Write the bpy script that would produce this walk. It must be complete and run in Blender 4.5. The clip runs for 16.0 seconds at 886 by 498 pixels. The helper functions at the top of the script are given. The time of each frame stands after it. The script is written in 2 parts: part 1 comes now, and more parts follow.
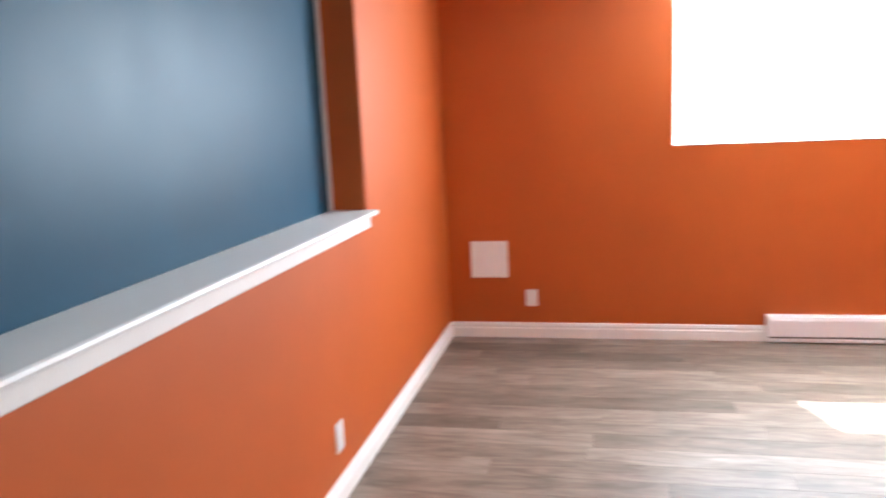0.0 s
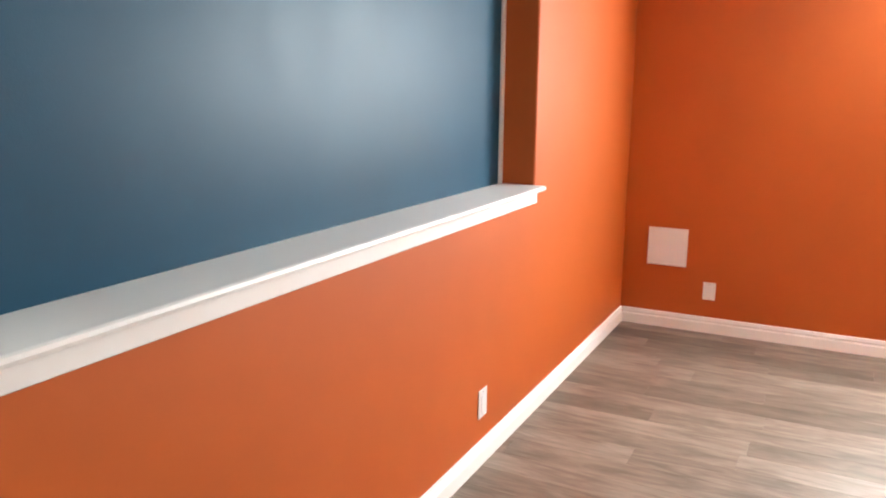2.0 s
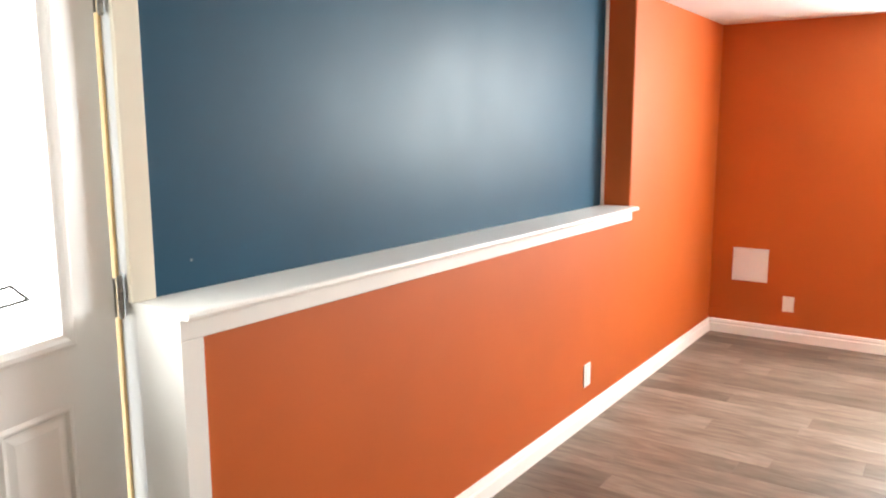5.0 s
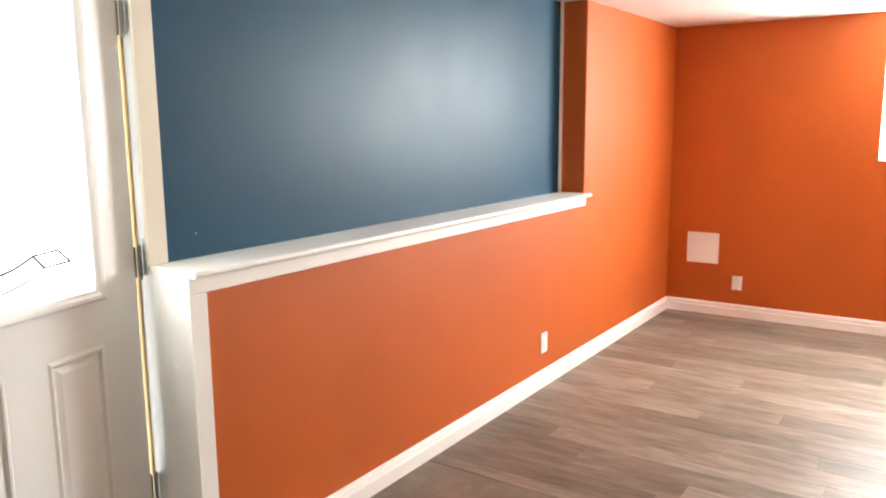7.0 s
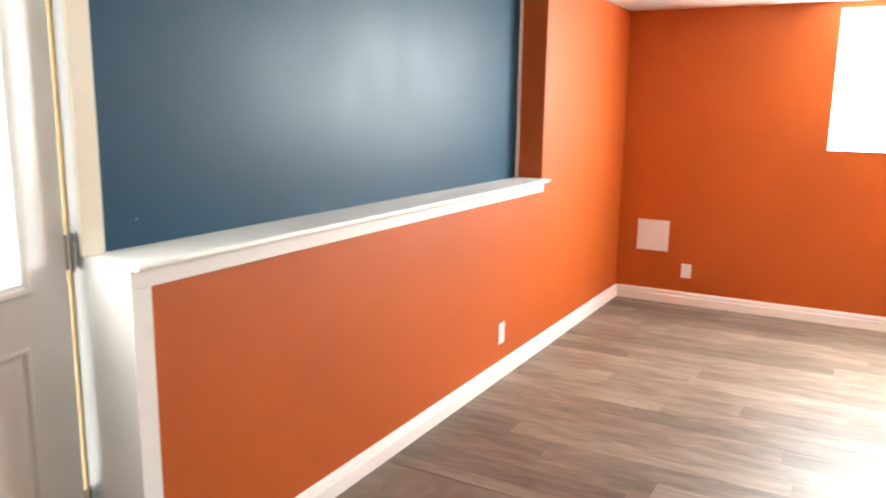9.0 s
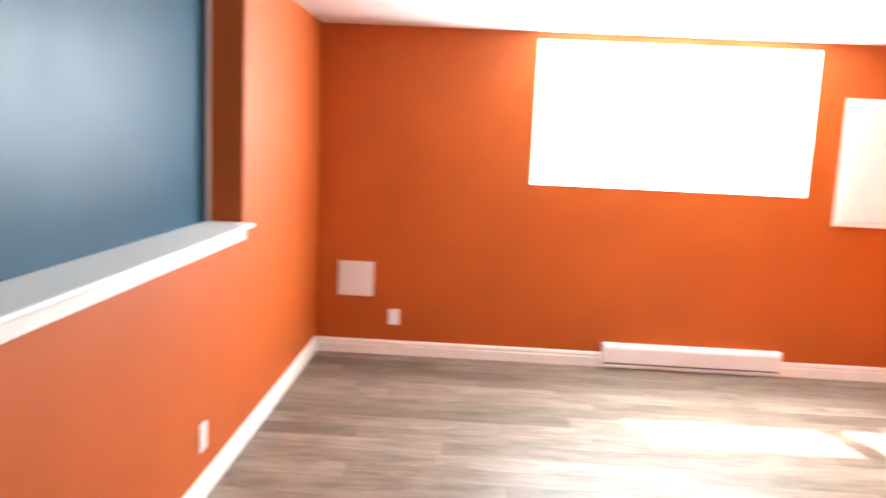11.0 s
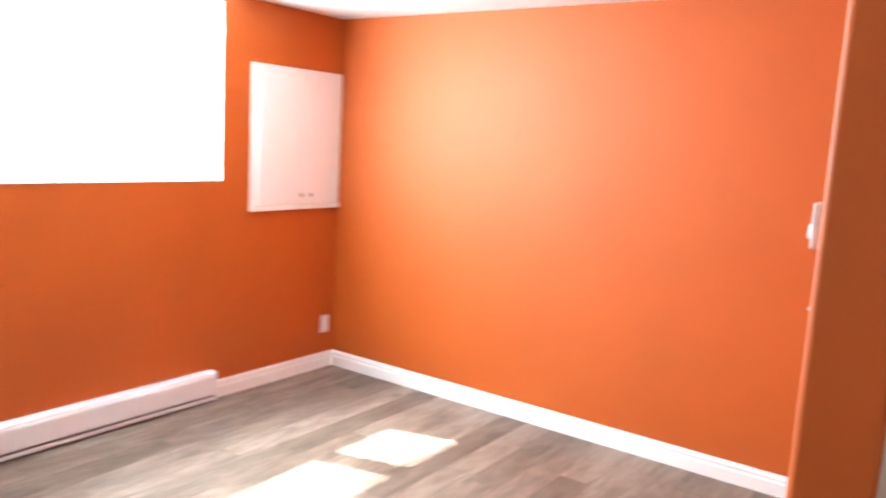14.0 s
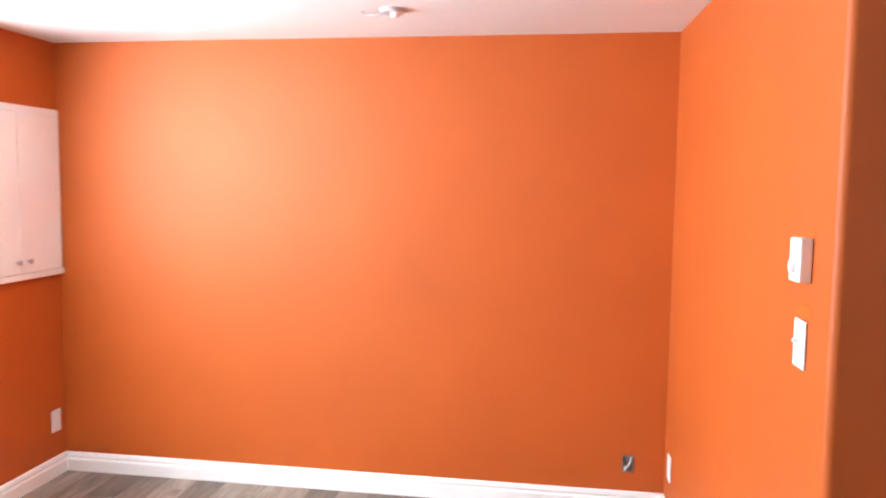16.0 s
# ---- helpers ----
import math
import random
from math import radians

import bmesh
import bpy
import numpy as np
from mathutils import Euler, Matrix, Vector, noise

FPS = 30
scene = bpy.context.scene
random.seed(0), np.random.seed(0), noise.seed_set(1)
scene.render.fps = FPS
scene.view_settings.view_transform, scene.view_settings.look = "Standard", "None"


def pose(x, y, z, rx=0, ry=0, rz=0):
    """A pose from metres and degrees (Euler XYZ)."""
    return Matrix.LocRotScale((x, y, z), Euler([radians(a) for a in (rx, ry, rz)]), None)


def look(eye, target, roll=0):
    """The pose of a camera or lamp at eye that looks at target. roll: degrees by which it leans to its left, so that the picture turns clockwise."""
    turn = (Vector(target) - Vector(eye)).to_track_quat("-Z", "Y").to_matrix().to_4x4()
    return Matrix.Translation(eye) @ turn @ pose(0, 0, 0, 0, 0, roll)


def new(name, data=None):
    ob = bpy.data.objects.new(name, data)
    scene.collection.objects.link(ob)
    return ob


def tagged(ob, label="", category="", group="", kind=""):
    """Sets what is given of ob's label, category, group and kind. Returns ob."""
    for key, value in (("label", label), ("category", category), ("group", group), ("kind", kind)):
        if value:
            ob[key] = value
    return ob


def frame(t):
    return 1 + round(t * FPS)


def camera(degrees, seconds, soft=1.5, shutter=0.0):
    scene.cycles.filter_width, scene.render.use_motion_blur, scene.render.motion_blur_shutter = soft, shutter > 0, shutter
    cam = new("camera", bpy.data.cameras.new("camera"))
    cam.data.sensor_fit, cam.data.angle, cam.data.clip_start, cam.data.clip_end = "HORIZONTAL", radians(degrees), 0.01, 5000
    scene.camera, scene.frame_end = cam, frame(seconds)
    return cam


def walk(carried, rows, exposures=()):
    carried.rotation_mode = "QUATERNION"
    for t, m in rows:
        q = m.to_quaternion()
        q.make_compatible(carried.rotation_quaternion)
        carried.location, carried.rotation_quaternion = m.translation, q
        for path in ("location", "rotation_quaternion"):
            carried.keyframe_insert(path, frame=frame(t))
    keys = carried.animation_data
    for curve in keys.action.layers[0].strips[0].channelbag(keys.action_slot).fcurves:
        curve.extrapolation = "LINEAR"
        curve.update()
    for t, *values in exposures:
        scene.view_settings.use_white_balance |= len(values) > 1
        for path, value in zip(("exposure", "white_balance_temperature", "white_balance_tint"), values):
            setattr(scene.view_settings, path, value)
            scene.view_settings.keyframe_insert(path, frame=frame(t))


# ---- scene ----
cam = camera(60.4, 16.0, 1.9, 0.7)
PATH = [
    (0, (0.027, -0.213, 1.487), (-0.389, 1.713, 1.14), -2.6),
    (0.5, (-0.015, -0.171, 1.489), (-0.68, 1.68, 1.131), -3.0),
    (0.7, (-0.024, -0.193, 1.477), (-0.749, 1.639, 1.139), -3.7),
    (1, (0.014, -0.163, 1.485), (-0.891, 1.593, 1.174), -3.0),
    (1.2, (0.12, -0.201, 1.474), (-0.946, 1.468, 1.195), -2.0),
    (1.5, (0.168, -0.187, 1.505), (-0.901, 1.457, 1.113), 1.2),
    (2, (0.179, -0.197, 1.505), (-0.715, 1.544, 1.094), 0.4),
    (2.5, (0.156, -0.278, 1.501), (-0.816, 1.435, 1.152), -1.1),
    (3, (0.244, -0.419, 1.496), (-0.874, 1.214, 1.204), -0.1),
    (3.5, (0.365, -0.605, 1.49), (-0.893, 0.917, 1.169), 1.3),
    (4, (0.405, -0.759, 1.512), (-0.868, 0.754, 1.21), 0.7),
    (4.5, (0.458, -0.935, 1.518), (-0.678, 0.683, 1.212), 0.1),
    (7, (0.92, -1.416, 1.524), (-0.187, 0.218, 1.198), -0.5),
    (7.5, (0.964, -1.482, 1.544), (-0.132, 0.161, 1.234), 0.0),
    (8, (0.965, -1.488, 1.527), (-0.147, 0.143, 1.209), -0.6),
    (8.2, (0.944, -1.474, 1.519), (-0.152, 0.165, 1.183), -0.7),
    (10.3, (0.243, -0.812, 1.506), (-0.245, 1.103, 1.198), 2.6),
    (10.5, (0.204, -0.722, 1.496), (-0.176, 1.221, 1.213), 2.0),
    (10.7, (0.145, -0.63, 1.507), (-0.11, 1.34, 1.247), 1.6),
    (11, (0.049, -0.486, 1.513), (-0.018, 1.492, 1.228), 2.7),
    (11.5, (-0.184, -0.22, 1.542), (0.262, 1.707, 1.246), 2.1),
    (12, (-0.312, 0.05, 1.499), (0.405, 1.891, 1.187), 2.4),
    (12.5, (-0.381, 0.377, 1.526), (0.548, 2.124, 1.235), 2.1),
    (13, (-0.462, 0.695, 1.572), (0.785, 2.224, 1.248), 2.5),
    (13.5, (-0.484, 0.976, 1.522), (0.945, 2.342, 1.223), 3.4),
    (14, (-0.416, 1.243, 1.531), (1.194, 2.394, 1.247), 3.2),
    (14.2, (-0.404, 1.313, 1.534), (1.294, 2.328, 1.238), 4.1),
    (14.5, (-0.453, 1.491, 1.513), (1.371, 2.247, 1.194), 2.8),
    (15, (-0.477, 1.77, 1.523), (1.415, 2.316, 1.169), 3.4),
    (15.2, (-0.44, 1.84, 1.53), (1.469, 2.366, 1.194), 2.3),
    (15.5, (-0.392, 1.964, 1.556), (1.54, 2.416, 1.305), -0.2),
    (15.7, (-0.406, 2.045, 1.539), (1.546, 2.432, 1.342), 0.5),
    (16, (-0.414, 2.113, 1.557), (1.555, 2.417, 1.383), 0.7),
]
EXPOSURES = [(0.0, 2.44, 5700, 5), (1.5, 2.56, 6200, 5), (4.0, 2.84, 6500, 5), (7.0, 2.84, 6700, 6), (8.2, 2.84, 6700, 6),
             (10.5, 2.82, 6250, 5), (12.5, 2.74, 5950, 4), (14.5, 2.40, 5700, 4), (16.0, 2.28, 5700, 5)]
walk(cam, [(t, look(eye, target, roll)) for t, eye, target, roll in PATH], EXPOSURES)

# ---- light ----

world = bpy.data.worlds.new("sky")
scene.world = world
world.use_nodes = True
wn = world.node_tree
sky = wn.nodes.new("ShaderNodeTexSky")
sky.sky_type = 'NISHITA'
sky.sun_disc = False
SUN_WAY = Vector((0.3, -1.0, -1.22)).normalized()
sky.sun_elevation = math.asin(-SUN_WAY.z)
sky.sun_rotation = math.atan2(-SUN_WAY.x, -SUN_WAY.y)
wn.links.new(sky.outputs[0], wn.nodes["Background"].inputs[0])
wn.nodes["Background"].inputs[1].default_value = 0.08

sun = new("sun", bpy.data.lights.new("sun", 'SUN'))
sun.data.energy, sun.data.angle, sun.data.color = 5.0, radians(0.5), (1.0, 0.95, 0.88)
sun.matrix_world = look((0, 0, 10), Vector((0, 0, 10)) + SUN_WAY)


def daylight(name, eye, target, wide, high, watts, colour):
    """The sky's light in the opening of a window."""
    lamp = new(name, bpy.data.lights.new(name, 'AREA'))
    lamp.data.shape, lamp.data.size, lamp.data.size_y = 'RECTANGLE', wide, high
    lamp.data.energy, lamp.data.color = watts, colour
    lamp.matrix_world = look(eye, target)
    return lamp


WX0, WX1, WZ0, WZ1 = 0.444, 2.285, 1.237, 2.200
daylight("window_daylight", ((WX0 + WX1) / 2, 4.855, (WZ0 + WZ1) / 2), ((WX0 + WX1) / 2, 0, (WZ0 + WZ1) / 2),
         WX1 - WX0 - 0.004, WZ1 - WZ0 - 0.004, 37, (0.925, 0.97, 1.0))


# ---- materials ----
def base(name, colour, rough=0.5, metal=0.0, spec=0.5):
    m = bpy.data.materials.new(name)
    m.use_nodes = True
    b = m.node_tree.nodes["Principled BSDF"]
    b.inputs["Base Color"].default_value = (*colour, 1)
    b.inputs["Roughness"].default_value = rough
    b.inputs["Metallic"].default_value = metal
    b.inputs["Specular IOR Level"].default_value = spec
    return m, m.node_tree.nodes, m.node_tree.links, b


def mapped(nodes, links, scale, kind="Object"):
    co = nodes.new("ShaderNodeTexCoord")
    mp = nodes.new("ShaderNodeMapping")
    mp.inputs["Scale"].default_value = scale
    links.new(co.outputs[kind], mp.inputs[0])
    return mp


def noise_tex(nodes, links, mp, scale, detail=3.0):
    n = nodes.new("ShaderNodeTexNoise")
    n.inputs["Scale"].default_value = scale
    n.inputs["Detail"].default_value = detail
    links.new(mp.outputs[0], n.inputs["Vector"])
    return n


def ramp(nodes, links, fac, stops):
    r = nodes.new("ShaderNodeValToRGB")
    while len(r.color_ramp.elements) < len(stops):
        r.color_ramp.elements.new(0.5)
    for e, (p, c) in zip(r.color_ramp.elements, stops):
        e.position, e.color = p, (*c, 1)
    links.new(fac, r.inputs[0])
    return r


def paint(name, colour, rough, spec=0.5, vary=0.06, bump=0.12, grain=260.0, sheen=0.025):
    """Rolled wall paint: a fine stipple, faint broad unevenness in tone and gloss."""
    m, N, L, b = base(name, colour, rough, 0.0, spec)
    mp = mapped(N, L, (1, 1, 1))
    broad = noise_tex(N, L, mp, 1.7, 4)
    lo = tuple(c * (1 - vary) for c in colour)
    hi = tuple(min(1, c * (1 + vary)) for c in colour)
    r = ramp(N, L, broad.outputs[0], [(0.3, lo), (0.7, hi)])
    L.new(r.outputs[0], b.inputs["Base Color"])
    rr = N.new("ShaderNodeMapRange")
    rr.inputs["To Min"].default_value, rr.inputs["To Max"].default_value = rough - sheen, rough + sheen
    wide = mapped(N, L, (1.0, 1.0, 0.7))
    mid = noise_tex(N, L, wide, 4.5, 5)
    L.new(mid.outputs[0], rr.inputs[0])
    L.new(rr.outputs[0], b.inputs["Roughness"])
    fine = noise_tex(N, L, mp, grain, 2)
    bp = N.new("ShaderNodeBump")
    bp.inputs["Strength"].default_value, bp.inputs["Distance"].default_value = bump, 0.002
    L.new(fine.outputs[0], bp.inputs["Height"])
    L.new(bp.outputs[0], b.inputs["Normal"])
    return m


def plank_material():
    """Grey-brown vinyl plank, grain along x, each plank with its own tone."""
    m, N, L, b = base("vinyl_plank", (0.2, 0.15, 0.12), 0.4, 0.0, 0.26)
    co = N.new("ShaderNodeTexCoord")
    info = N.new("ShaderNodeObjectInfo")
    sh = N.new("ShaderNodeVectorMath")
    sh.operation = 'SCALE'
    sh.inputs[0].default_value = (31.0, 17.0, 5.0)
    L.new(info.outputs["Random"], sh.inputs["Scale"])
    add = N.new("ShaderNodeVectorMath")
    L.new(co.outputs["Object"], add.inputs[0])
    L.new(sh.outputs[0], add.inputs[1])

    def stretched(scale, detail, sx, sy, bend=0.0):
        mp = N.new("ShaderNodeMapping")
        mp.inputs["Scale"].default_value = (sx, sy, 1)
        L.new(add.outputs[0], mp.inputs[0])
        n = noise_tex(N, L, mp, scale, detail)
        n.inputs["Distortion"].default_value = bend
        return n

    streak = stretched(3.0, 6, 0.8, 4.2, 1.6)
    fine = stretched(9.0, 5, 0.8, 10.0, 0.5)
    blot = stretched(2.6, 4, 1.1, 3.2, 0.6)
    figure = stretched(7.0, 4, 0.6, 2.8, 2.2)
    tone = ramp(N, L, info.outputs["Random"], [(0.0, (0.164, 0.129, 0.099)), (0.35, (0.216, 0.174, 0.136)),
                                               (0.7, (0.253, 0.207, 0.165)), (1.0, (0.300, 0.250, 0.202))])
    s1 = ramp(N, L, streak.outputs[0], [(0.32, (0.74, 0.71, 0.69)), (0.52, (1, 1, 1)), (0.72, (1.16, 1.15, 1.14))])
    s2 = ramp(N, L, fine.outputs[0], [(0.32, (0.90, 0.89, 0.88)), (0.6, (1.04, 1.04, 1.04))])
    s3 = ramp(N, L, blot.outputs[0], [(0.35, (0.80, 0.79, 0.78)), (0.68, (1.15, 1.15, 1.15))])
    s4 = ramp(N, L, figure.outputs[0], [(0.36, (0.91, 0.90, 0.89)), (0.50, (1, 1, 1)), (0.68, (1.06, 1.06, 1.055))])
    out = tone.outputs[0]
    for s in (s1, s2, s3, s4):
        mx = N.new("ShaderNodeMix")
        mx.data_type, mx.blend_type = 'RGBA', 'MULTIPLY'
        mx.inputs["Factor"].default_value = 1.0
        L.new(out, mx.inputs["A"])
        L.new(s.outputs[0], mx.inputs["B"])
        out = mx.outputs["Result"]
    L.new(out, b.inputs["Base Color"])
    rr = N.new("ShaderNodeMapRange")
    rr.inputs["To Min"].default_value, rr.inputs["To Max"].default_value = 0.40, 0.47
    L.new(streak.outputs[0], rr.inputs[0])
    L.new(rr.outputs[0], b.inputs["Roughness"])
    bp = N.new("ShaderNodeBump")
    bp.inputs["Strength"].default_value, bp.inputs["Distance"].default_value = 0.08, 0.001
    L.new(fine.outputs[0], bp.inputs["Height"])
    L.new(bp.outputs[0], b.inputs["Normal"])
    return m


def landing_material():
    """Brown mottled stone-look sheet."""
    m, N, L, b = base("mottled_brown_stone", (0.17, 0.125, 0.095), 0.45, 0.0, 0.35)
    mp = mapped(N, L, (1, 1, 1))
    cloud = noise_tex(N, L, mp, 6.0, 6)
    cloud.inputs["Distortion"].default_value = 1.2
    r = ramp(N, L, cloud.outputs[0], [(0.28, (0.145, 0.108, 0.078)), (0.50, (0.185, 0.143, 0.106)), (0.74, (0.240, 0.194, 0.150))])
    L.new(r.outputs[0], b.inputs["Base Color"])
    fine = noise_tex(N, L, mp, 70.0, 3)
    bp = N.new("ShaderNodeBump")
    bp.inputs["Strength"].default_value, bp.inputs["Distance"].default_value = 0.15, 0.001
    L.new(fine.outputs[0], bp.inputs["Height"])
    L.new(bp.outputs[0], b.inputs["Normal"])
    return m


def glass_material():
    m, N, L, b = base("clear_glass", (1, 1, 1), 0.02)
    b.inputs["Transmission Weight"].default_value = 1.0
    b.inputs["IOR"].default_value = 1.45
    return m


ORANGE = paint("orange_wall_paint", (0.497, 0.1005, 0.0095), 0.58, 0.44)
BLUE = paint("blue_wall_paint", (0.0105, 0.064, 0.114), 0.43, 0.215, 0.08, 0.12, 260.0, 0.05)
BEIGE = paint("beige_wall_paint", (0.72, 0.615, 0.49), 0.55)
CEILING = paint("white_ceiling_paint", (0.82, 0.815, 0.80), 0.85, 0.3, 0.03, 0.3, 120.0)
TRIM = paint("white_trim_enamel", (0.89, 0.88, 0.85), 0.46, 0.5, 0.03, 0.05, 60.0)
CREAM = paint("cream_casing_paint", (0.76, 0.70, 0.58), 0.42, 0.5, 0.04, 0.06, 80.0)
DOOR_PAINT = paint("white_door_paint", (0.82, 0.81, 0.79), 0.36, 0.5, 0.03, 0.05, 90.0)
PLASTIC = paint("white_plastic", (0.87, 0.87, 0.86), 0.35, 0.5, 0.02, 0.02, 60.0)
ENAMEL = paint("white_baked_enamel", (0.86, 0.86, 0.87), 0.38, 0.5, 0.03, 0.03, 60.0)
DARK = base("dark_gap", (0.02, 0.018, 0.016), 0.7)[0]
STEEL = base("brushed_hinge_steel", (0.42, 0.40, 0.37), 0.38, 1.0)[0]
GALV = base("galvanised_steel", (0.50, 0.50, 0.50), 0.45, 1.0)[0]
BRASS = paint("yellow_weatherstrip", (0.70, 0.47, 0.21), 0.5, 0.5, 0.1, 0.05, 60.0)
LEAD = base("lead_came", (0.05, 0.048, 0.045), 0.6)[0]
# dark tone: shade in the heater slot and electrical box, and the wall seam
SHADE = base("shaded_hollow_and_seam", (0.16, 0.15, 0.14), 0.6)[0]
GREY = paint("pale_grey_metal_paint", (0.50, 0.48, 0.47), 0.5)
FRESH = paint("fresh_orange_paint", (0.56, 0.115, 0.006), 0.6, 0.4)
FLECK = paint("chalky_fleck", (0.16, 0.21, 0.24), 0.7)
COPPER = base("white_cable_jacket", (0.75, 0.74, 0.70), 0.5)[0]
BLACKW = base("black_cable_jacket", (0.03, 0.03, 0.03), 0.5)[0]
PLANK = plank_material()
LANDING = landing_material()
UNDER = paint("dark_underlay", (0.035, 0.03, 0.027), 0.8)
GLASS = glass_material()
CONCRETE = paint("pale_concrete", (0.42, 0.41, 0.39), 0.85, 0.3, 0.15, 0.3, 40.0)


# ---- building blocks ----
def mesh_object(name, bm, material, smooth=False):
    me = bpy.data.meshes.new(name)
    bmesh.ops.recalc_face_normals(bm, faces=bm.faces)
    bm.to_mesh(me)
    bm.free()
    me.materials.append(material)
    if smooth:
        for p in me.polygons:
            p.use_smooth = True
    return new(name, me)


def part(name, bm, material, parent, label="", smooth=False):
    ob = mesh_object(name, bm, material, smooth)
    ob.parent = parent
    if label:
        tagged(ob, label)
    return ob


def add_box(bm, x0, x1, y0, y1, z0, z1, bevel=0.0, seg=2):
    m = Matrix.LocRotScale(((x0 + x1) / 2, (y0 + y1) / 2, (z0 + z1) / 2), None, (x1 - x0, y1 - y0, z1 - z0))
    vs = bmesh.ops.create_cube(bm, size=1.0, matrix=m)["verts"]
    if bevel:
        es = list({e for v in vs for e in v.link_edges})
        bmesh.ops.bevel(bm, geom=es, offset=bevel, segments=seg, profile=0.5, affect='EDGES')
    return bm


def box(x0, x1, y0, y1, z0, z1, bevel=0.0, seg=2):
    return add_box(bmesh.new(), x0, x1, y0, y1, z0, z1, bevel, seg)


def boxes(*rows):
    bm = bmesh.new()
    for r in rows:
        add_box(bm, *r)
    return bm


def add_disc(bm, centre, axis, radius, depth, seg=20, radius2=None):
    turn = Vector((0, 0, 1)).rotation_difference(Vector(axis)).to_matrix().to_4x4()
    bmesh.ops.create_cone(bm, cap_ends=True, segments=seg, radius1=radius, radius2=radius if radius2 is None else radius2,
                          depth=depth, matrix=Matrix.Translation(centre) @ turn)
    return bm


def extrude_profile(profile, start, end, out):
    """A moulding: (distance out from the wall, height) points swept from start to end."""
    bm = bmesh.new()
    out = Vector((*out, 0))
    rings = []
    for p in (start, end):
        p = Vector((*p, 0))
        rings.append([bm.verts.new(p + out * d + Vector((0, 0, z))) for d, z in profile])
    n = len(profile)
    for i in range(n):
        bm.faces.new((rings[0][i], rings[0][(i + 1) % n], rings[1][(i + 1) % n], rings[1][i]))
    bm.faces.new(rings[0])
    bm.faces.new(rings[1][::-1])
    return bm


def prism(points, z0, z1):
    bm = bmesh.new()
    lo = [bm.verts.new((x, y, z0)) for x, y in points]
    hi = [bm.verts.new((x, y, z1)) for x, y in points]
    n = len(points)
    for i in range(n):
        bm.faces.new((lo[i], lo[(i + 1) % n], hi[(i + 1) % n], hi[i]))
    bm.faces.new(lo[::-1])
    bm.faces.new(hi)
    return bm


def rounded(x, y, r, start, steps=7):
    """A quarter circle that rounds off the corner (x, y) of a plan, drawn anticlockwise from the start angle."""
    mid = radians(start + 45)
    cx, cy = x - r * math.copysign(1, math.cos(mid)), y - r * math.copysign(1, math.sin(mid))
    return [(cx + r * math.cos(radians(start + 90 * k / steps)), cy + r * math.sin(radians(start + 90 * k / steps))) for k in range(steps + 1)]


def tube(points, radius, seg=6):
    """A thin round rod along a line of points."""
    bm = bmesh.new()
    for a, b in zip(points, points[1:]):
        a, b = Vector(a), Vector(b)
        add_disc(bm, (a + b) / 2, b - a, radius, (b - a).length + radius * 0.6, seg)
    return bm


def thing(name, at, label, category, group="", kind=""):
    return tagged(new(name), label, category, group, kind) if at is None else tagged(placed(new(name), at), label, category, group, kind)


def placed(ob, m):
    ob.matrix_world = m
    return ob


def setting(name, bm, material, label, category):
    return tagged(mesh_object(name, bm, material), label, category, "", "structure")


# ---- the room: walls, ceiling, ground ----
XL, XB, XR, YB, CEIL, SOUTH, LEDGE = -1.0, -1.167, 3.203, 4.70, 2.245, -4.6, 1.09
PX, PY0, PY1, HX = 1.318, 1.36, 1.53, 1.36      # partition end and the hall wall
DY0, DY1, DZ, JY, EY = -0.95, 0.034, 2.06, 0.066, 0.022             # outer door's opening

setting("ground", box(-120, 120, -120, 120, -0.30, -0.06), CONCRETE, "pale grey concrete yard outside the house", "ground")
setting("ceiling", box(-1.45, 3.47, SOUTH - 0.13, 4.95, CEIL, CEIL + 0.12), CEILING, "plain white painted drywall ceiling", "ceiling")

setting("wall_north", boxes((XB - 0.15, WX0, YB, 4.95, -0.06, CEIL), (WX1, XR + 0.135, YB, 4.95, -0.06, CEIL),
                            (WX0, WX1, YB, 4.95, -0.06, WZ0), (WX0, WX1, YB, 4.95, WZ1, CEIL)),
        ORANGE, "orange painted wall with a high wide window", "wall")
setting("wall_east", box(XR, XR + 0.135, PY0, YB, -0.06, CEIL), ORANGE, "bright orange painted plain wall", "wall")
setting("wall_partition", prism([(XR, PY0), (XR, 1.600)] + rounded(PX, PY1, 0.020, 90) + rounded(PX, PY0, 0.012, 180), -0.06, CEIL),
        ORANGE, "orange painted partition wall with a bare end", "wall")
hall = setting("wall_hall", box(HX, HX + 0.12, SOUTH, PY0, -0.06, CEIL), BEIGE, "grey-beige wall with one thin level seam", "wall")
part("seam", box(HX - 0.0012, HX + 0.002, SOUTH + 0.01, PY0 - 0.001, 0.808, 0.8105), SHADE, hall)
# assumed south wall, never in view, added to shut out the sky's light
setting("wall_south", box(-1.45, HX + 0.12, SOUTH - 0.13, SOUTH, -0.06, CEIL), BEIGE, "plain beige wall added out of view to close the room", "wall")
setting("wall_west_blue", box(XB - 0.15, XB, JY, YB, -0.06, CEIL), BLUE, "dark blue satin painted wall above the ledge", "wall")
setting("wall_west_low", box(XB, XL, EY + 0.012, 2.985, -0.06, LEDGE - 0.022), ORANGE, "low orange painted wall under a white ledge", "wall")
full = add_box(prism([(XB, YB), (XB, 2.985)] + rounded(XL, 2.985, 0.012, 270) + [(XL, YB)], LEDGE - 0.022, CEIL), XB, XL, 2.985, YB, -0.06, LEDGE - 0.022)
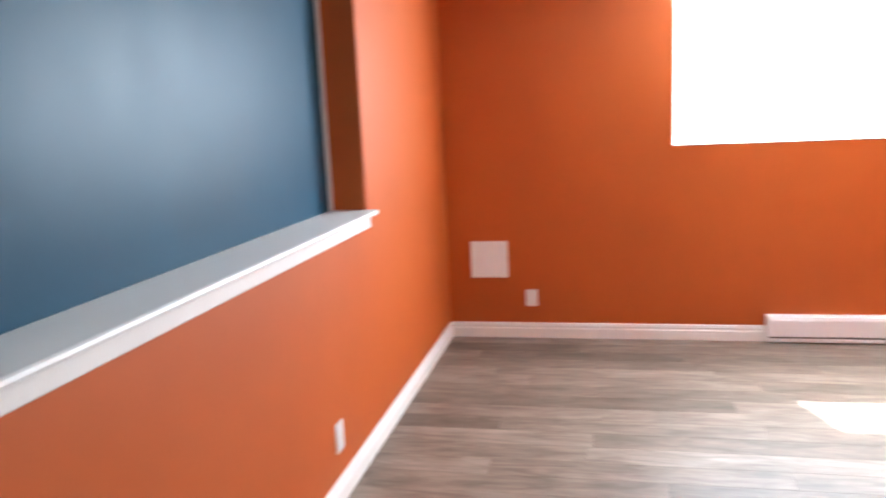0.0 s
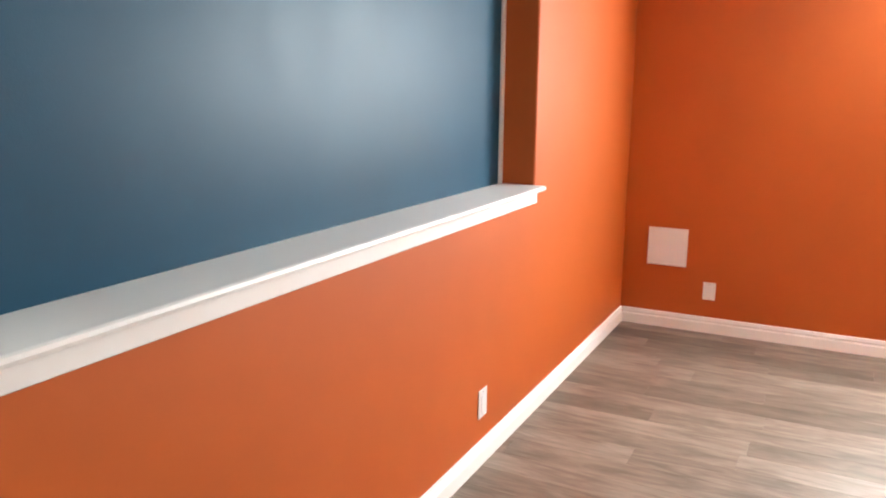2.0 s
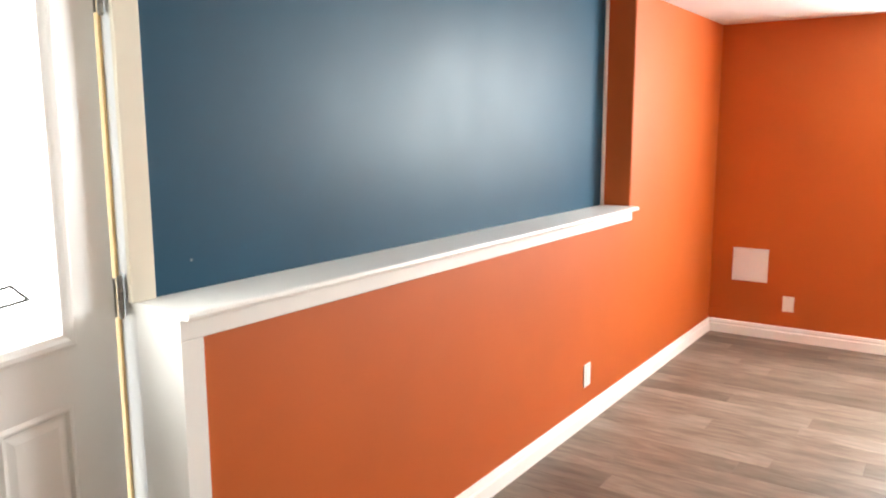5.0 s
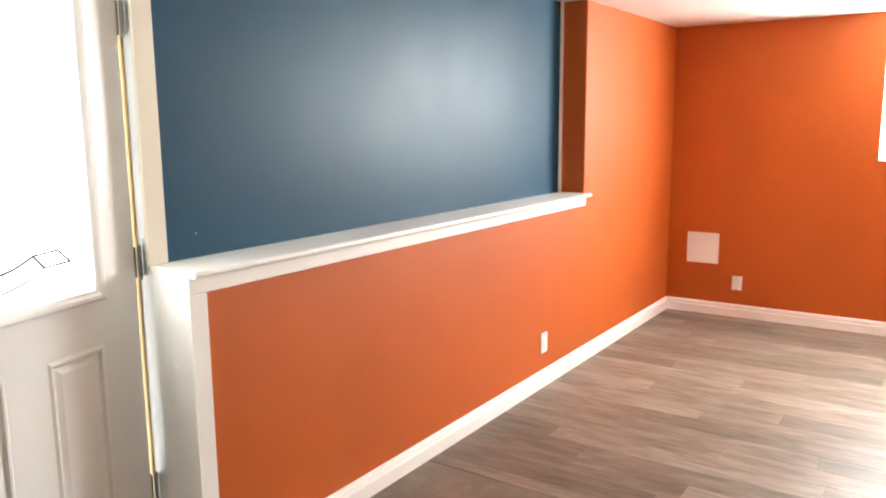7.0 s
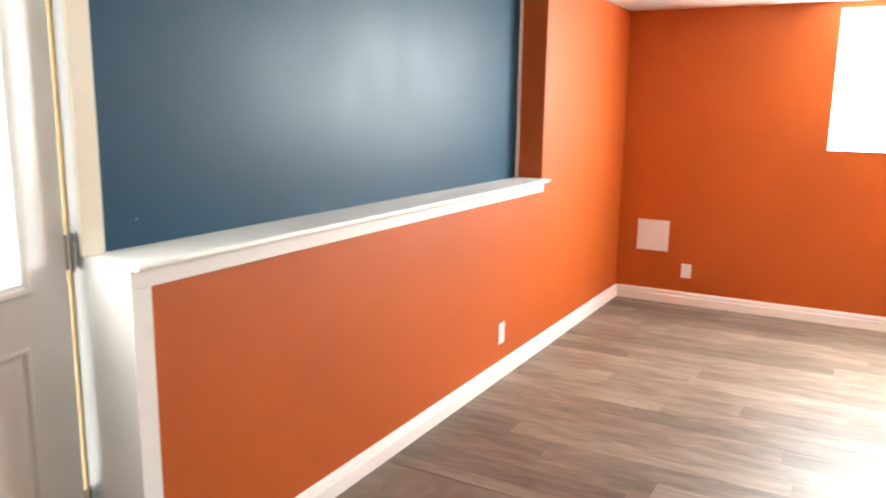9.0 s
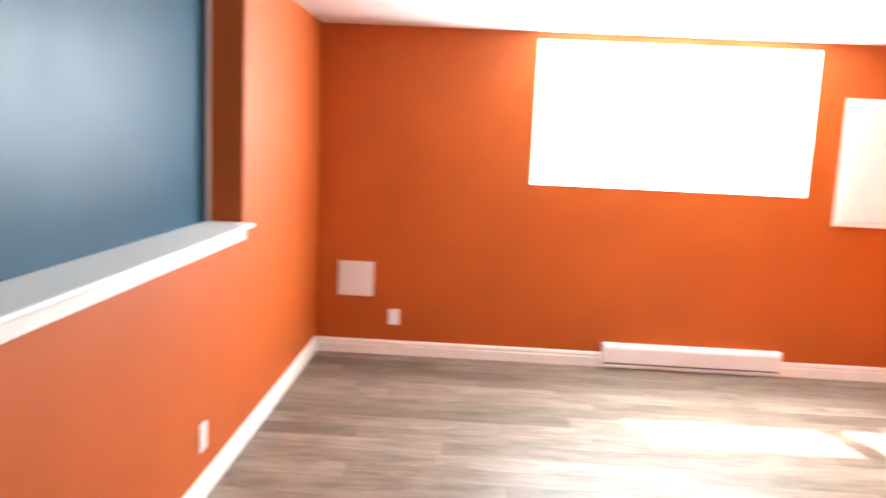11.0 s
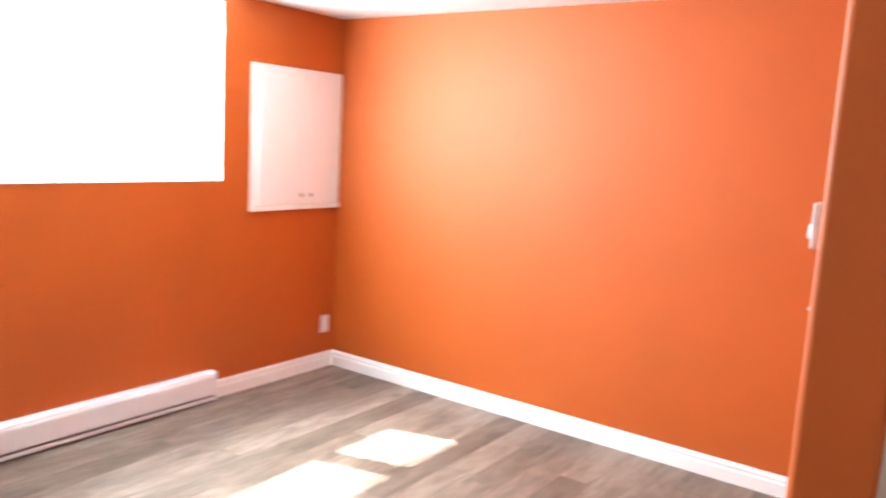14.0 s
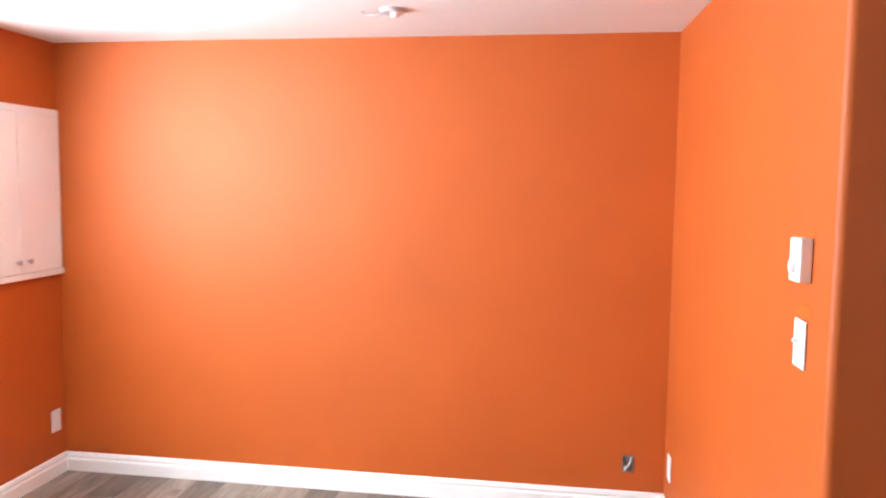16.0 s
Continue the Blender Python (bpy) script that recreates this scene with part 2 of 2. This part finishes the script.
setting("wall_west_full", full, ORANGE, "full height orange painted wall beside the recess", "wall")
setting("wall_west_door", boxes((XB - 0.15, XB, SOUTH, DY0, -0.06, CEIL), (XB - 0.15, XB, DY0, JY, DZ, CEIL)),
        BEIGE, "beige wall round the outer door", "wall")

# window: reveal, frame, mullion, panes
window = thing("window_1", None, "wide white framed high window, glaring with daylight", "window", "", "structure")
FX0, FX1, FZ0, FZ1, MX = 0.575, 2.235, 1.262, 2.17, 1.735
part("reveal", boxes((WX0, WX0 + 0.006, YB + 0.002, 4.885, WZ0, WZ1), (WX1 - 0.006, WX1, YB + 0.002, 4.885, WZ0, WZ1),
                     (WX0 + 0.006, WX1 - 0.006, YB + 0.002, 4.885, WZ1 - 0.006, WZ1)), TRIM, window)
part("window_sill", box(WX0 + 0.006, WX1 - 0.006, YB - 0.004, 4.885, WZ0 - 0.001, WZ0 + 0.008, 0.002), TRIM, window)
part("window_frame", boxes((WX0, FX0, 4.885, 4.945, WZ0, WZ1), (FX1, WX1, 4.885, 4.945, WZ0, WZ1),
                           (FX0, FX1, 4.885, 4.945, WZ0, FZ0), (FX0, FX1, 4.885, 4.945, FZ1, WZ1)), PLASTIC, window)
part("mullion", box(MX - 0.06, MX + 0.06, 4.887, 4.943, FZ0, FZ1, 0.004), PLASTIC, window)
for x0, x1 in ((FX0, MX - 0.06), (MX + 0.06, FX1)):
    pane = part("pane", box(x0, x1, 4.912, 4.918, FZ0, FZ1), GLASS, window)
    pane.visible_shadow = False

# baseboards
BB = [(0, 0), (0.016, 0), (0.016, 0.060), (0.0145, 0.063), (0.009, 0.066), (0.007, 0.072), (0.0085, 0.077), (0.0125, 0.079), (0.013, 0.082), (0.011, 0.086), (0.0095, 0.093), (0.007, 0.099), (0, 0.101)]
for a, b, o in (((XL, 0.086), (XL, YB), (1, 0)), ((XL + 0.014, YB), (1.006, YB), (0, -1)), ((2.222, YB), (XR - 0.014, YB), (0, -1)),
                ((XR, 1.600), (XR, YB), (-1, 0)), ((XR - 0.014, 1.5996), (PX + 0.02, PY1 + 0.0003), (-0.03, 1))):
    setting("baseboard", extrude_profile(BB, a, b, o), TRIM, "white moulded baseboard along the orange wall", "baseboard")
setting("baseboard", extrude_profile(BB, (HX, SOUTH), (HX, PY0), (-1, 0)), TRIM, "white moulded baseboard along the beige wall", "baseboard")

# the white ledge of the low wall, with its apron, end board and corner trims
NOSE = [(0, LEDGE - 0.022), (0.212, LEDGE - 0.022), (0.219, LEDGE - 0.019), (0.222, LEDGE - 0.011), (0.219, LEDGE - 0.003), (0.212, LEDGE), (0, LEDGE)]
setting("ledge", extrude_profile(NOSE, (XB, EY - 0.005), (XB, 2.985), (1, 0)), TRIM, "white painted ledge board with a rounded nose", "ledge")
APRON = [(0, 1.013), (0.016, 1.013), (0.018, 1.016), (0.018, 1.058), (0.0185, 1.062), (0.0185, 1.068), (0, 1.068)]
setting("trim_apron", extrude_profile(APRON, (XL, EY), (XL, 2.972), (1, 0)), TRIM, "white moulded trim under the ledge", "trim")
setting("trim_corner", box(XL, XL + 0.016, EY, 0.086, 0.0, 1.0125, 0.002), TRIM, "white corner board down the low wall", "trim")
setting("trim_end_panel", boxes((-1.157, XL - 0.0005, EY, EY + 0.0115, 0.0, LEDGE - 0.0225), (-1.157, XL + 0.0185, EY - 0.0035, EY - 0.0002, 0.0, LEDGE - 0.0225)), TRIM, "white end board of the low wall", "trim")
setting("trim_edge_strip", box(XB, XB + 0.014, 2.957, 2.9845, LEDGE, CEIL, 0.003), TRIM, "thin white corner strip beside the blue wall", "trim")
setting("trim_casing", boxes((XB, XB + 0.016, 0.006, 0.076, LEDGE, DZ + 0.0035, 0.003), (XB, XB + 0.016, -1.02, 0.080, DZ + 0.004, 2.14, 0.003)),
        CREAM, "cream painted door casing standing on the ledge", "trim")

# ---- the outer door ----
setting("door_frame", boxes((XB - 0.101, -1.169, DY1, JY - 0.0005, -0.06, DZ), (XB - 0.11, -1.158, DY0, DY0 + 0.03, -0.06, DZ),
                            (XB - 0.11, -1.169, DY0 + 0.03, DY1, DZ - 0.03, DZ)),
        DOOR_PAINT, "white painted frame of the outer door", "frame")
setting("weatherstrip", box(-1.267, -1.244, DY1 - 0.009, DY1 - 0.0005, 0.01, DZ - 0.035, 0.002), BRASS, "yellow foam weatherstrip in the door frame", "weatherstrip")
setting("door_sill", box(XB - 0.15, -1.158, DY0 + 0.03, DY1, -0.06, 0.004), GALV, "metal threshold under the outer door", "sill")

# the door's own x runs from the hinge to the free edge, its y out of the room's face
OPEN = 14.0
door = thing("door_1", pose(-1.220, 0.012, 0.0, 0, 0, -90 + OPEN), "white panelled outer door with leaded glass, ajar", "door", "", "structure")
DW, DT, DH = 0.893, 0.044, 2.025
GU0, GU1, GZ0, GZ1 = 0.155, 0.732, 1.017, 1.965    # cut-out for the glass
P0, P1, P2, P3, PZ0, PZ1 = 0.165, 0.375, 0.510, 0.723, 0.205, 0.875


def leaf():
    s = -DT
    rows = [(0.015, GU0, s, 0, 0.01, DH), (GU1, DW, s, 0, 0.01, DH), (GU0, GU1, s, 0, GZ1, DH), (GU0, GU1, s, 0, PZ1, GZ0),
            (GU0, GU1, s, 0, 0.01, PZ0), (GU0, P0, s, 0, PZ0, PZ1), (P1, P2, s, 0, PZ0, PZ1), (P3, GU1, s, 0, PZ0, PZ1)]
    return boxes(*rows)


def raised_panel(u0, u1, z0, z1):
    """A raised field with sloping shoulders, sunk in the leaf."""
    bm = bmesh.new()
    steps = [(0.0, -0.0005), (0.010, 0.004), (0.016, 0.003), (0.022, -0.006), (0.028, -0.006), (0.046, -0.0015)]
    rings = [[bm.verts.new((x, y, z)) for x, z in ((u0 + d, z0 + d), (u1 - d, z0 + d), (u1 - d, z1 - d), (u0 + d, z1 - d))] for d, y in steps]
    back = [bm.verts.new((x, -DT + 0.004, z)) for x, z in ((u0, z0), (u1, z0), (u1, z1), (u0, z1))]
    for a, b in zip([back] + rings, rings):
        for i in range(4):
            bm.faces.new((a[i], a[(i + 1) % 4], b[(i + 1) % 4], b[i]))
    bm.faces.new(rings[-1])
    bm.faces.new(back[::-1])
    return bm


def lite_frame():
    """Moulded frame round the glass, proud of the leaf."""
    bm = bmesh.new()
    prof = [(0.0, -0.002), (0.0, 0.009), (0.008, 0.013), (0.018, 0.012), (0.026, 0.006), (0.034, 0.004), (0.034, -0.016)]
    rings = [[bm.verts.new((x, y, z)) for x, z in ((GU0 - 0.006 + d, GZ0 - 0.006 + d), (GU1 + 0.006 - d, GZ0 - 0.006 + d),
                                                   (GU1 + 0.006 - d, GZ1 + 0.006 - d), (GU0 - 0.006 + d, GZ1 + 0.006 - d))] for d, y in prof]
    for a, b in zip(rings, rings[1:]):
        for i in range(4):
            bm.faces.new((a[i], a[(i + 1) % 4], b[(i + 1) % 4], b[i]))
    return bm


def hinge(z):
    bm = boxes((-0.020, -0.0015, -0.004, -0.001, z - 0.05, z + 0.05), (0.004, 0.0145, -0.034, -0.002, z - 0.05, z + 0.05))
    for k in range(5):
        add_disc(bm, (-0.003, 0.005, z - 0.04 + 0.02 * k), (0, 0, 1), 0.0075, 0.0185, 14)
    add_disc(bm, (-0.003, 0.005, z + 0.053), (0, 0, 1), 0.0055, 0.006, 12)
    add_disc(bm, (-0.003, 0.005, z - 0.053), (0, 0, 1), 0.0055, 0.006, 12)
    return bm


part("door_leaf", leaf(), DOOR_PAINT, door)
part("door_panel", raised_panel(P0, P1, PZ0, PZ1), DOOR_PAINT, door)
part("door_panel", raised_panel(P2, P3, PZ0, PZ1), DOOR_PAINT, door)
part("glass_frame", lite_frame(), DOOR_PAINT, door)
pane = part("glass_pane", box(GU0 + 0.002, GU1 - 0.002, -0.022, -0.016, GZ0 + 0.002, GZ1 - 0.002), GLASS, door)
pane.visible_shadow = False
for z in (0.330, 1.096, 1.846):
    part("hinge", hinge(z), STEEL, door, "worn steel butt hinge")
knob = bmesh.new()
add_disc(knob, (DW - 0.06, 0.004, 0.96), (0, 1, 0), 0.032, 0.008, 24)
add_disc(knob, (DW - 0.06, 0.025, 0.96), (0, 1, 0), 0.012, 0.036, 16)
add_disc(knob, (DW - 0.06, 0.052, 0.96), (0, 1, 0), 0.022, 0.026, 24, 0.027)
part("door_knob", knob, STEEL, door)
# lead lines in the glass: a diamond with two slack curves hung from it
MID = (GU0 + GU1) / 2


def sag(u0, u1, z0, drop, steps=14):
    return [(u0 + (u1 - u0) * k / steps, -0.011, z0 - drop * (1 - (2 * k / steps - 1) ** 2)) for k in range(steps + 1)]


part("lead_came", tube([(u, -0.011, z) for u, z in ((0.378, 1.178), (0.295, 1.182), (0.254, 1.144), (0.343, 1.140), (0.378, 1.178))], 0.0036), LEAD, door)
part("lead_came", tube(sag(0.378, 0.660, 1.178, 0.036), 0.0040), LEAD, door)
part("lead_came", tube(sag(0.343, 0.695, 1.140, 0.048), 0.0031), LEAD, door)
door_light = daylight("door_daylight", door.matrix_world @ Vector((MID, -0.030, (GZ0 + GZ1) / 2)), door.matrix_world @ Vector((MID, 1.0, (GZ0 + GZ1) / 2)),
                      GU1 - GU0 - 0.07, GZ1 - GZ0 - 0.07, 1.6, (1.0, 0.98, 0.96))

# ---- things on the walls ----
def heater():
    """Electric baseboard heater along the north wall."""
    ob = thing("baseboard_heater", pose(0, YB, 0), "white enamelled electric baseboard heater along the wall", "heater")
    x0, x1, h = 1.006, 2.222, 0.174
    part("back_body", box(x0 + 0.015, x1 - 0.015, -0.030, -0.0005, 0.0, h - 0.004), ENAMEL, ob)
    cover = [(0.030, 0.046), (0.062, 0.046), (0.067, 0.050), (0.067, 0.146), (0.064, 0.155), (0.048, 0.170), (0.048, 0.166), (0.060, 0.152), (0.062, 0.146), (0.062, 0.054), (0.030, 0.054)]
    part("front_cover", extrude_profile(cover, (x0 + 0.0145, 0), (x1 - 0.0145, 0), (0, -1)), ENAMEL, ob)
    top = [(0, h - 0.004), (0.040, h - 0.004), (0.058, h - 0.012), (0.060, h - 0.008), (0.042, h), (0, h)]
    part("top_hood", extrude_profile(top, (x0 + 0.0145, 0), (x1 - 0.0145, 0), (0, -1)), ENAMEL, ob)
    # solid dark bar in place of the shade inside the inlet slot
    part("air_slot", box(x0 + 0.0145, x1 - 0.0145, -0.054, -0.0305, 0.021, 0.045), SHADE, ob, "air inlet slot, its shade filled in dark")
    low = [(0.031, 0.014), (0.062, 0.014), (0.066, 0.020), (0.066, 0.034), (0.060, 0.034), (0.058, 0.020), (0.031, 0.020)]
    part("bottom_lip", extrude_profile(low, (x0 + 0.0145, 0), (x1 - 0.0145, 0), (0, -1)), ENAMEL, ob)
    for a, b in ((x0, x0 + 0.014), (x1 - 0.014, x1)):
        part("end_cap", box(a, b, -0.067, -0.0005, 0.010, h + 0.001, 0.003), ENAMEL, ob)
    return ob


heater()


def cabinet():
    """Shallow two-door cabinet let into the wall, in the corner."""
    ob = thing("wall_cabinet", pose(0, YB, 0), "white two-door cabinet let into the orange wall, closed", "cabinet")
    x0, x1, z0, z1 = 2.477, 3.198, 1.060, 1.903
    part("frame", boxes((x0, x0 + 0.042, -0.016, -0.0005, z0 + 0.030, z1, 0.002), (x1 - 0.020, x1, -0.016, -0.0005, z0 + 0.030, z1, 0.002),
                        (x0 + 0.042, x1 - 0.020, -0.016, -0.0005, z1 - 0.034, z1, 0.002)), TRIM, ob)
    part("bottom_rail", box(x0 - 0.002, x1 + 0.001, -0.026, -0.0005, z0, z0 + 0.030, 0.003), TRIM, ob)
    part("backing", box(x0 + 0.04, x1 - 0.018, -0.009, -0.0005, z0 + 0.029, z1 - 0.03), TRIM, ob)
    mid = 2.880
    for a, b, k in ((x0 + 0.045, mid - 0.0015, mid - 0.032), (mid + 0.0015, x1 - 0.0225, mid + 0.045)):
        d = part("cabinet_door", box(a, b, -0.024, -0.0095, z0 + 0.036, z1 - 0.037, 0.0025), TRIM, ob)
        bm = bmesh.new()
        add_disc(bm, (k, -0.031, 1.150), (0, -1, 0), 0.005, 0.014, 12)
        add_disc(bm, (k, -0.042, 1.150), (0, -1, 0), 0.010, 0.010, 18, 0.013)
        part("knob", bm, GREY, d, "small round grey knob", True)
    return ob


cabinet()


def wall_plate(label, at, wide=0.072, high=0.116, style="outlet"):
    """A plate flat on its wall: x across, y out of the wall, z up from its middle."""
    ob = thing("light_switch" if style == "switch" else "wall_outlet" if style == "outlet" else "cover_plate", at, label,
               "switch" if style == "switch" else "outlet" if style == "outlet" else "plate")
    part("plate", box(-wide / 2, wide / 2, 0.0005, 0.006, -high / 2, high / 2, 0.002), PLASTIC, ob)
    if style == "outlet":
        part("face", box(-0.0165, 0.0165, 0.005, 0.0085, -0.033, 0.033, 0.0015), PLASTIC, ob)
    elif style == "switch":
        part("collar", box(-0.006, 0.006, 0.005, 0.0075, -0.013, 0.013, 0.001), PLASTIC, ob)
        lever = box(-0.0045, 0.0045, 0.0, 0.016, -0.005, 0.005, 0.0015)
        bmesh.ops.transform(lever, matrix=pose(0, 0.006, 0.003, 25), verts=lever.verts)
        part("lever", lever, PLASTIC, ob)
    for z in ((-0.042, 0.042) if style != "outlet" else (-0.048, 0.048)):
        part("screw", add_disc(bmesh.new(), (0, 0.0062, z), (0, 1, 0), 0.003, 0.0012, 10), STEEL, ob)
    return ob


wall_plate("white plastic outlet on the low orange wall", pose(XL, 2.452, 0.262, 0, 0, -90), 0.078, 0.120)
wall_plate("white plastic outlet under the square access panel", pose(-0.448, YB, 0.270, 0, 0, 180), 0.076, 0.112)
wall_plate("white plastic outlet by the corner below the cabinet", pose(3.122, YB, 0.291, 0, 0, 180), 0.072, 0.116)
LEAN_P = math.degrees(math.atan2(1.600 - PY1, XR - PX))


def on_partition(x, z):
    return pose(x, PY1 + (x - PX) * (1.600 - PY1) / (XR - PX), z, 0, 0, LEAN_P)


wall_plate("white toggle light switch below the thermostat", on_partition(1.495, 1.183), 0.075, 0.116, "switch")
wall_plate("white blank cover plate low on the partition", on_partition(3.07, 0.275), 0.070, 0.116, "blank")


def thermostat():
    ob = thing("thermostat", on_partition(1.482, 1.386), "white box thermostat with a side dial", "thermostat")
    part("housing", box(-0.036, 0.036, 0.0005, 0.030, -0.052, 0.052, 0.004), PLASTIC, ob)
    dial = bmesh.new()
    add_disc(dial, (0.0, 0.033, -0.016), (0, 1, 0), 0.018, 0.012, 28, 0.016)
    part("dial", dial, PLASTIC, ob)
    part("scale_mark", boxes((-0.002, 0.002, 0.0385, 0.0398, -0.016, -0.003), (-0.012, 0.012, 0.0296, 0.0304, 0.014, 0.017)), DARK, ob, "grey marks")
    return ob


thermostat()


def touch_up(x, z, wide, high, seed):
    """A dab of fresher paint left by the roller."""
    r = random.Random(seed)
    bm = bmesh.new()
    rim = [(wide / 2 * math.cos(a) * r.uniform(0.75, 1.05), high / 2 * math.sin(a) * r.uniform(0.75, 1.05)) for a in (math.tau * k / 14 for k in range(14))]
    lo = [bm.verts.new((u, 0.0002, v)) for u, v in rim]
    hi = [bm.verts.new((u * 0.97, 0.0008, v * 0.97)) for u, v in rim]
    for k in range(14):
        bm.faces.new((lo[k], lo[(k + 1) % 14], hi[(k + 1) % 14], hi[k]))
    bm.faces.new(hi)
    ob = placed(mesh_object("paint_patch", bm, FRESH), on_partition(x, z))
    return tagged(ob, "fresher orange paint dab on the partition wall", "paint patch")


touch_up(1.487, 1.262, 0.105, 0.045, 3)
touch_up(1.462, 1.448, 0.060, 0.022, 4)


def access_panel():
    ob = thing("access_panel", pose(-0.7215, YB, 0.530, 0, 0, 180), "square white access panel low on the orange wall", "panel")
    part("frame", boxes((-0.123, -0.108, 0.0005, 0.009, -0.122, 0.122, 0.002), (0.108, 0.123, 0.0005, 0.009, -0.122, 0.122, 0.002),
                        (-0.108, 0.108, 0.0005, 0.009, -0.122, -0.107, 0.002), (-0.108, 0.108, 0.0005, 0.009, 0.107, 0.122, 0.002)), PLASTIC, ob)
    part("cover", box(-0.1072, 0.1072, 0.0005, 0.0086, -0.1062, 0.1062, 0.0015), PLASTIC, ob)
    return ob


access_panel()


def open_box():
    """Bare metal electrical box with its cables, without a plate."""
    ob = thing("electrical_box", pose(XR, 1.768, 0.235, 0, 0, 90), "open metal electrical box with loose cable ends", "box")
    part("rim", boxes((-0.027, -0.024, 0.0005, 0.006, -0.040, 0.040), (0.024, 0.027, 0.0005, 0.006, -0.040, 0.040),
                      (-0.024, 0.024, 0.0005, 0.006, -0.040, -0.037), (-0.024, 0.024, 0.0005, 0.006, 0.037, 0.040)), GALV, ob)
    # flat dark sheet, its colour standing for the shade in the hollow box
    part("inside", box(-0.024, 0.024, 0.0005, 0.002, -0.037, 0.037), SHADE, ob)
    part("cable", tube([(-0.014, 0.002, 0.030), (-0.010, 0.012, 0.010), (0.002, 0.014, -0.008), (0.012, 0.008, -0.028)], 0.0042, 8), COPPER, ob)
    part("cable", tube([(0.014, 0.002, 0.026), (0.012, 0.012, 0.006), (0.004, 0.011, -0.018), (0.010, 0.007, -0.034)], 0.004, 8), BLACKW, ob)
    part("terminal", box(0.000, 0.020, 0.002, 0.010, -0.034, -0.010, 0.002), COPPER, ob)
    return ob


open_box()


def ceiling_fitting():
    """The bare fitting left on the ceiling: a low plate with a lamp holder and a capped wire."""
    ob = thing("ceiling_fitting", pose(2.635, 2.80, CEIL), "bare ceiling lamp plate with loose capped wires", "lamp")
    bm = bmesh.new()
    add_disc(bm, (0, 0, -0.008), (0, 0, -1), 0.055, 0.015, 32, 0.048)
    part("plate", bm, GREY, ob)
    bm = bmesh.new()
    add_disc(bm, (0.0, -0.01, -0.024), (0, 0, -1), 0.020, 0.02, 20, 0.015)
    part("holder", bm, PLASTIC, ob)
    part("wire", tube([(0.01, 0.02, -0.014), (0.0, 0.07, -0.022), (0.01, 0.115, -0.016), (0.0, 0.125, -0.006)], 0.004, 8), GREY, ob)
    return ob


ceiling_fitting()

fleck = bmesh.new()
add_disc(fleck, (XB + 0.0008, 0.199, 1.171), (1, 0, 0), 0.004, 0.001, 9)
tagged(mesh_object("paint_fleck", fleck, FLECK), "small pale paint fleck on the blue wall", "fleck")

# ---- the floor, plank by plank ----
floor = setting("floor", box(-1.32, XR + 0.13, SOUTH - 0.13, 4.95, -0.06, -0.004), UNDER, "grey-brown vinyl plank floor", "floor")
PW, PL, LAND = 0.152, 1.22, 1.265
rng = random.Random(7)


def plank_mesh(length, width):
    bm = bmesh.new()
    g, c = 0.0003, 0.0008
    lo = [(g, g), (length - g, g), (length - g, width - g), (g, width - g)]
    hi = [(g + c, g + c), (length - g - c, g + c), (length - g - c, width - g - c), (g + c, width - g - c)]
    a = [bm.verts.new((x, y, -0.0038)) for x, y in lo]
    m = [bm.verts.new((x, y, -0.0008)) for x, y in lo]
    t = [bm.verts.new((x, y, 0.0)) for x, y in hi]
    for r0, r1 in ((a, m), (m, t)):
        for i in range(4):
            bm.faces.new((r0[i], r0[(i + 1) % 4], r1[(i + 1) % 4], r1[i]))
    bm.faces.new(t)
    me = bpy.data.meshes.new("plank")
    bmesh.ops.recalc_face_normals(bm, faces=bm.faces)
    bm.to_mesh(me)
    bm.free()
    me.materials.append(PLANK)
    return me


FULL = plank_mesh(PL, PW)
y = YB - PW
while y > LAND - PW:
    end = XR if y > PY0 else PX
    x = XB - rng.uniform(0.0, PL)
    while x < end:
        a, b = max(x, XB), min(x + PL, end)
        if b - a > 0.03:
            whole = b - a > PL - 1e-4
            cut = max(0.0, LAND - y)
            ob = new("plank", FULL if whole and not cut else plank_mesh(b - a, PW - cut))
            ob.location = (a, y + cut, 0)
            ob.parent = floor
        x += PL
    y -= PW

setting("floor_landing", box(XB - 0.001, HX - 0.001, SOUTH, LAND - 0.004, -0.0035, -0.001), LANDING, "brown mottled stone-look landing before the outer door", "floor")

# assumed eave outside over the window, unseen, added to shorten the sun patch
setting("sun_cut_eave", box(-1.6, 3.6, 4.951, 5.39, 2.55, 2.70), CONCRETE, "unseen pale slab added above the window to cut the sun", "roof")
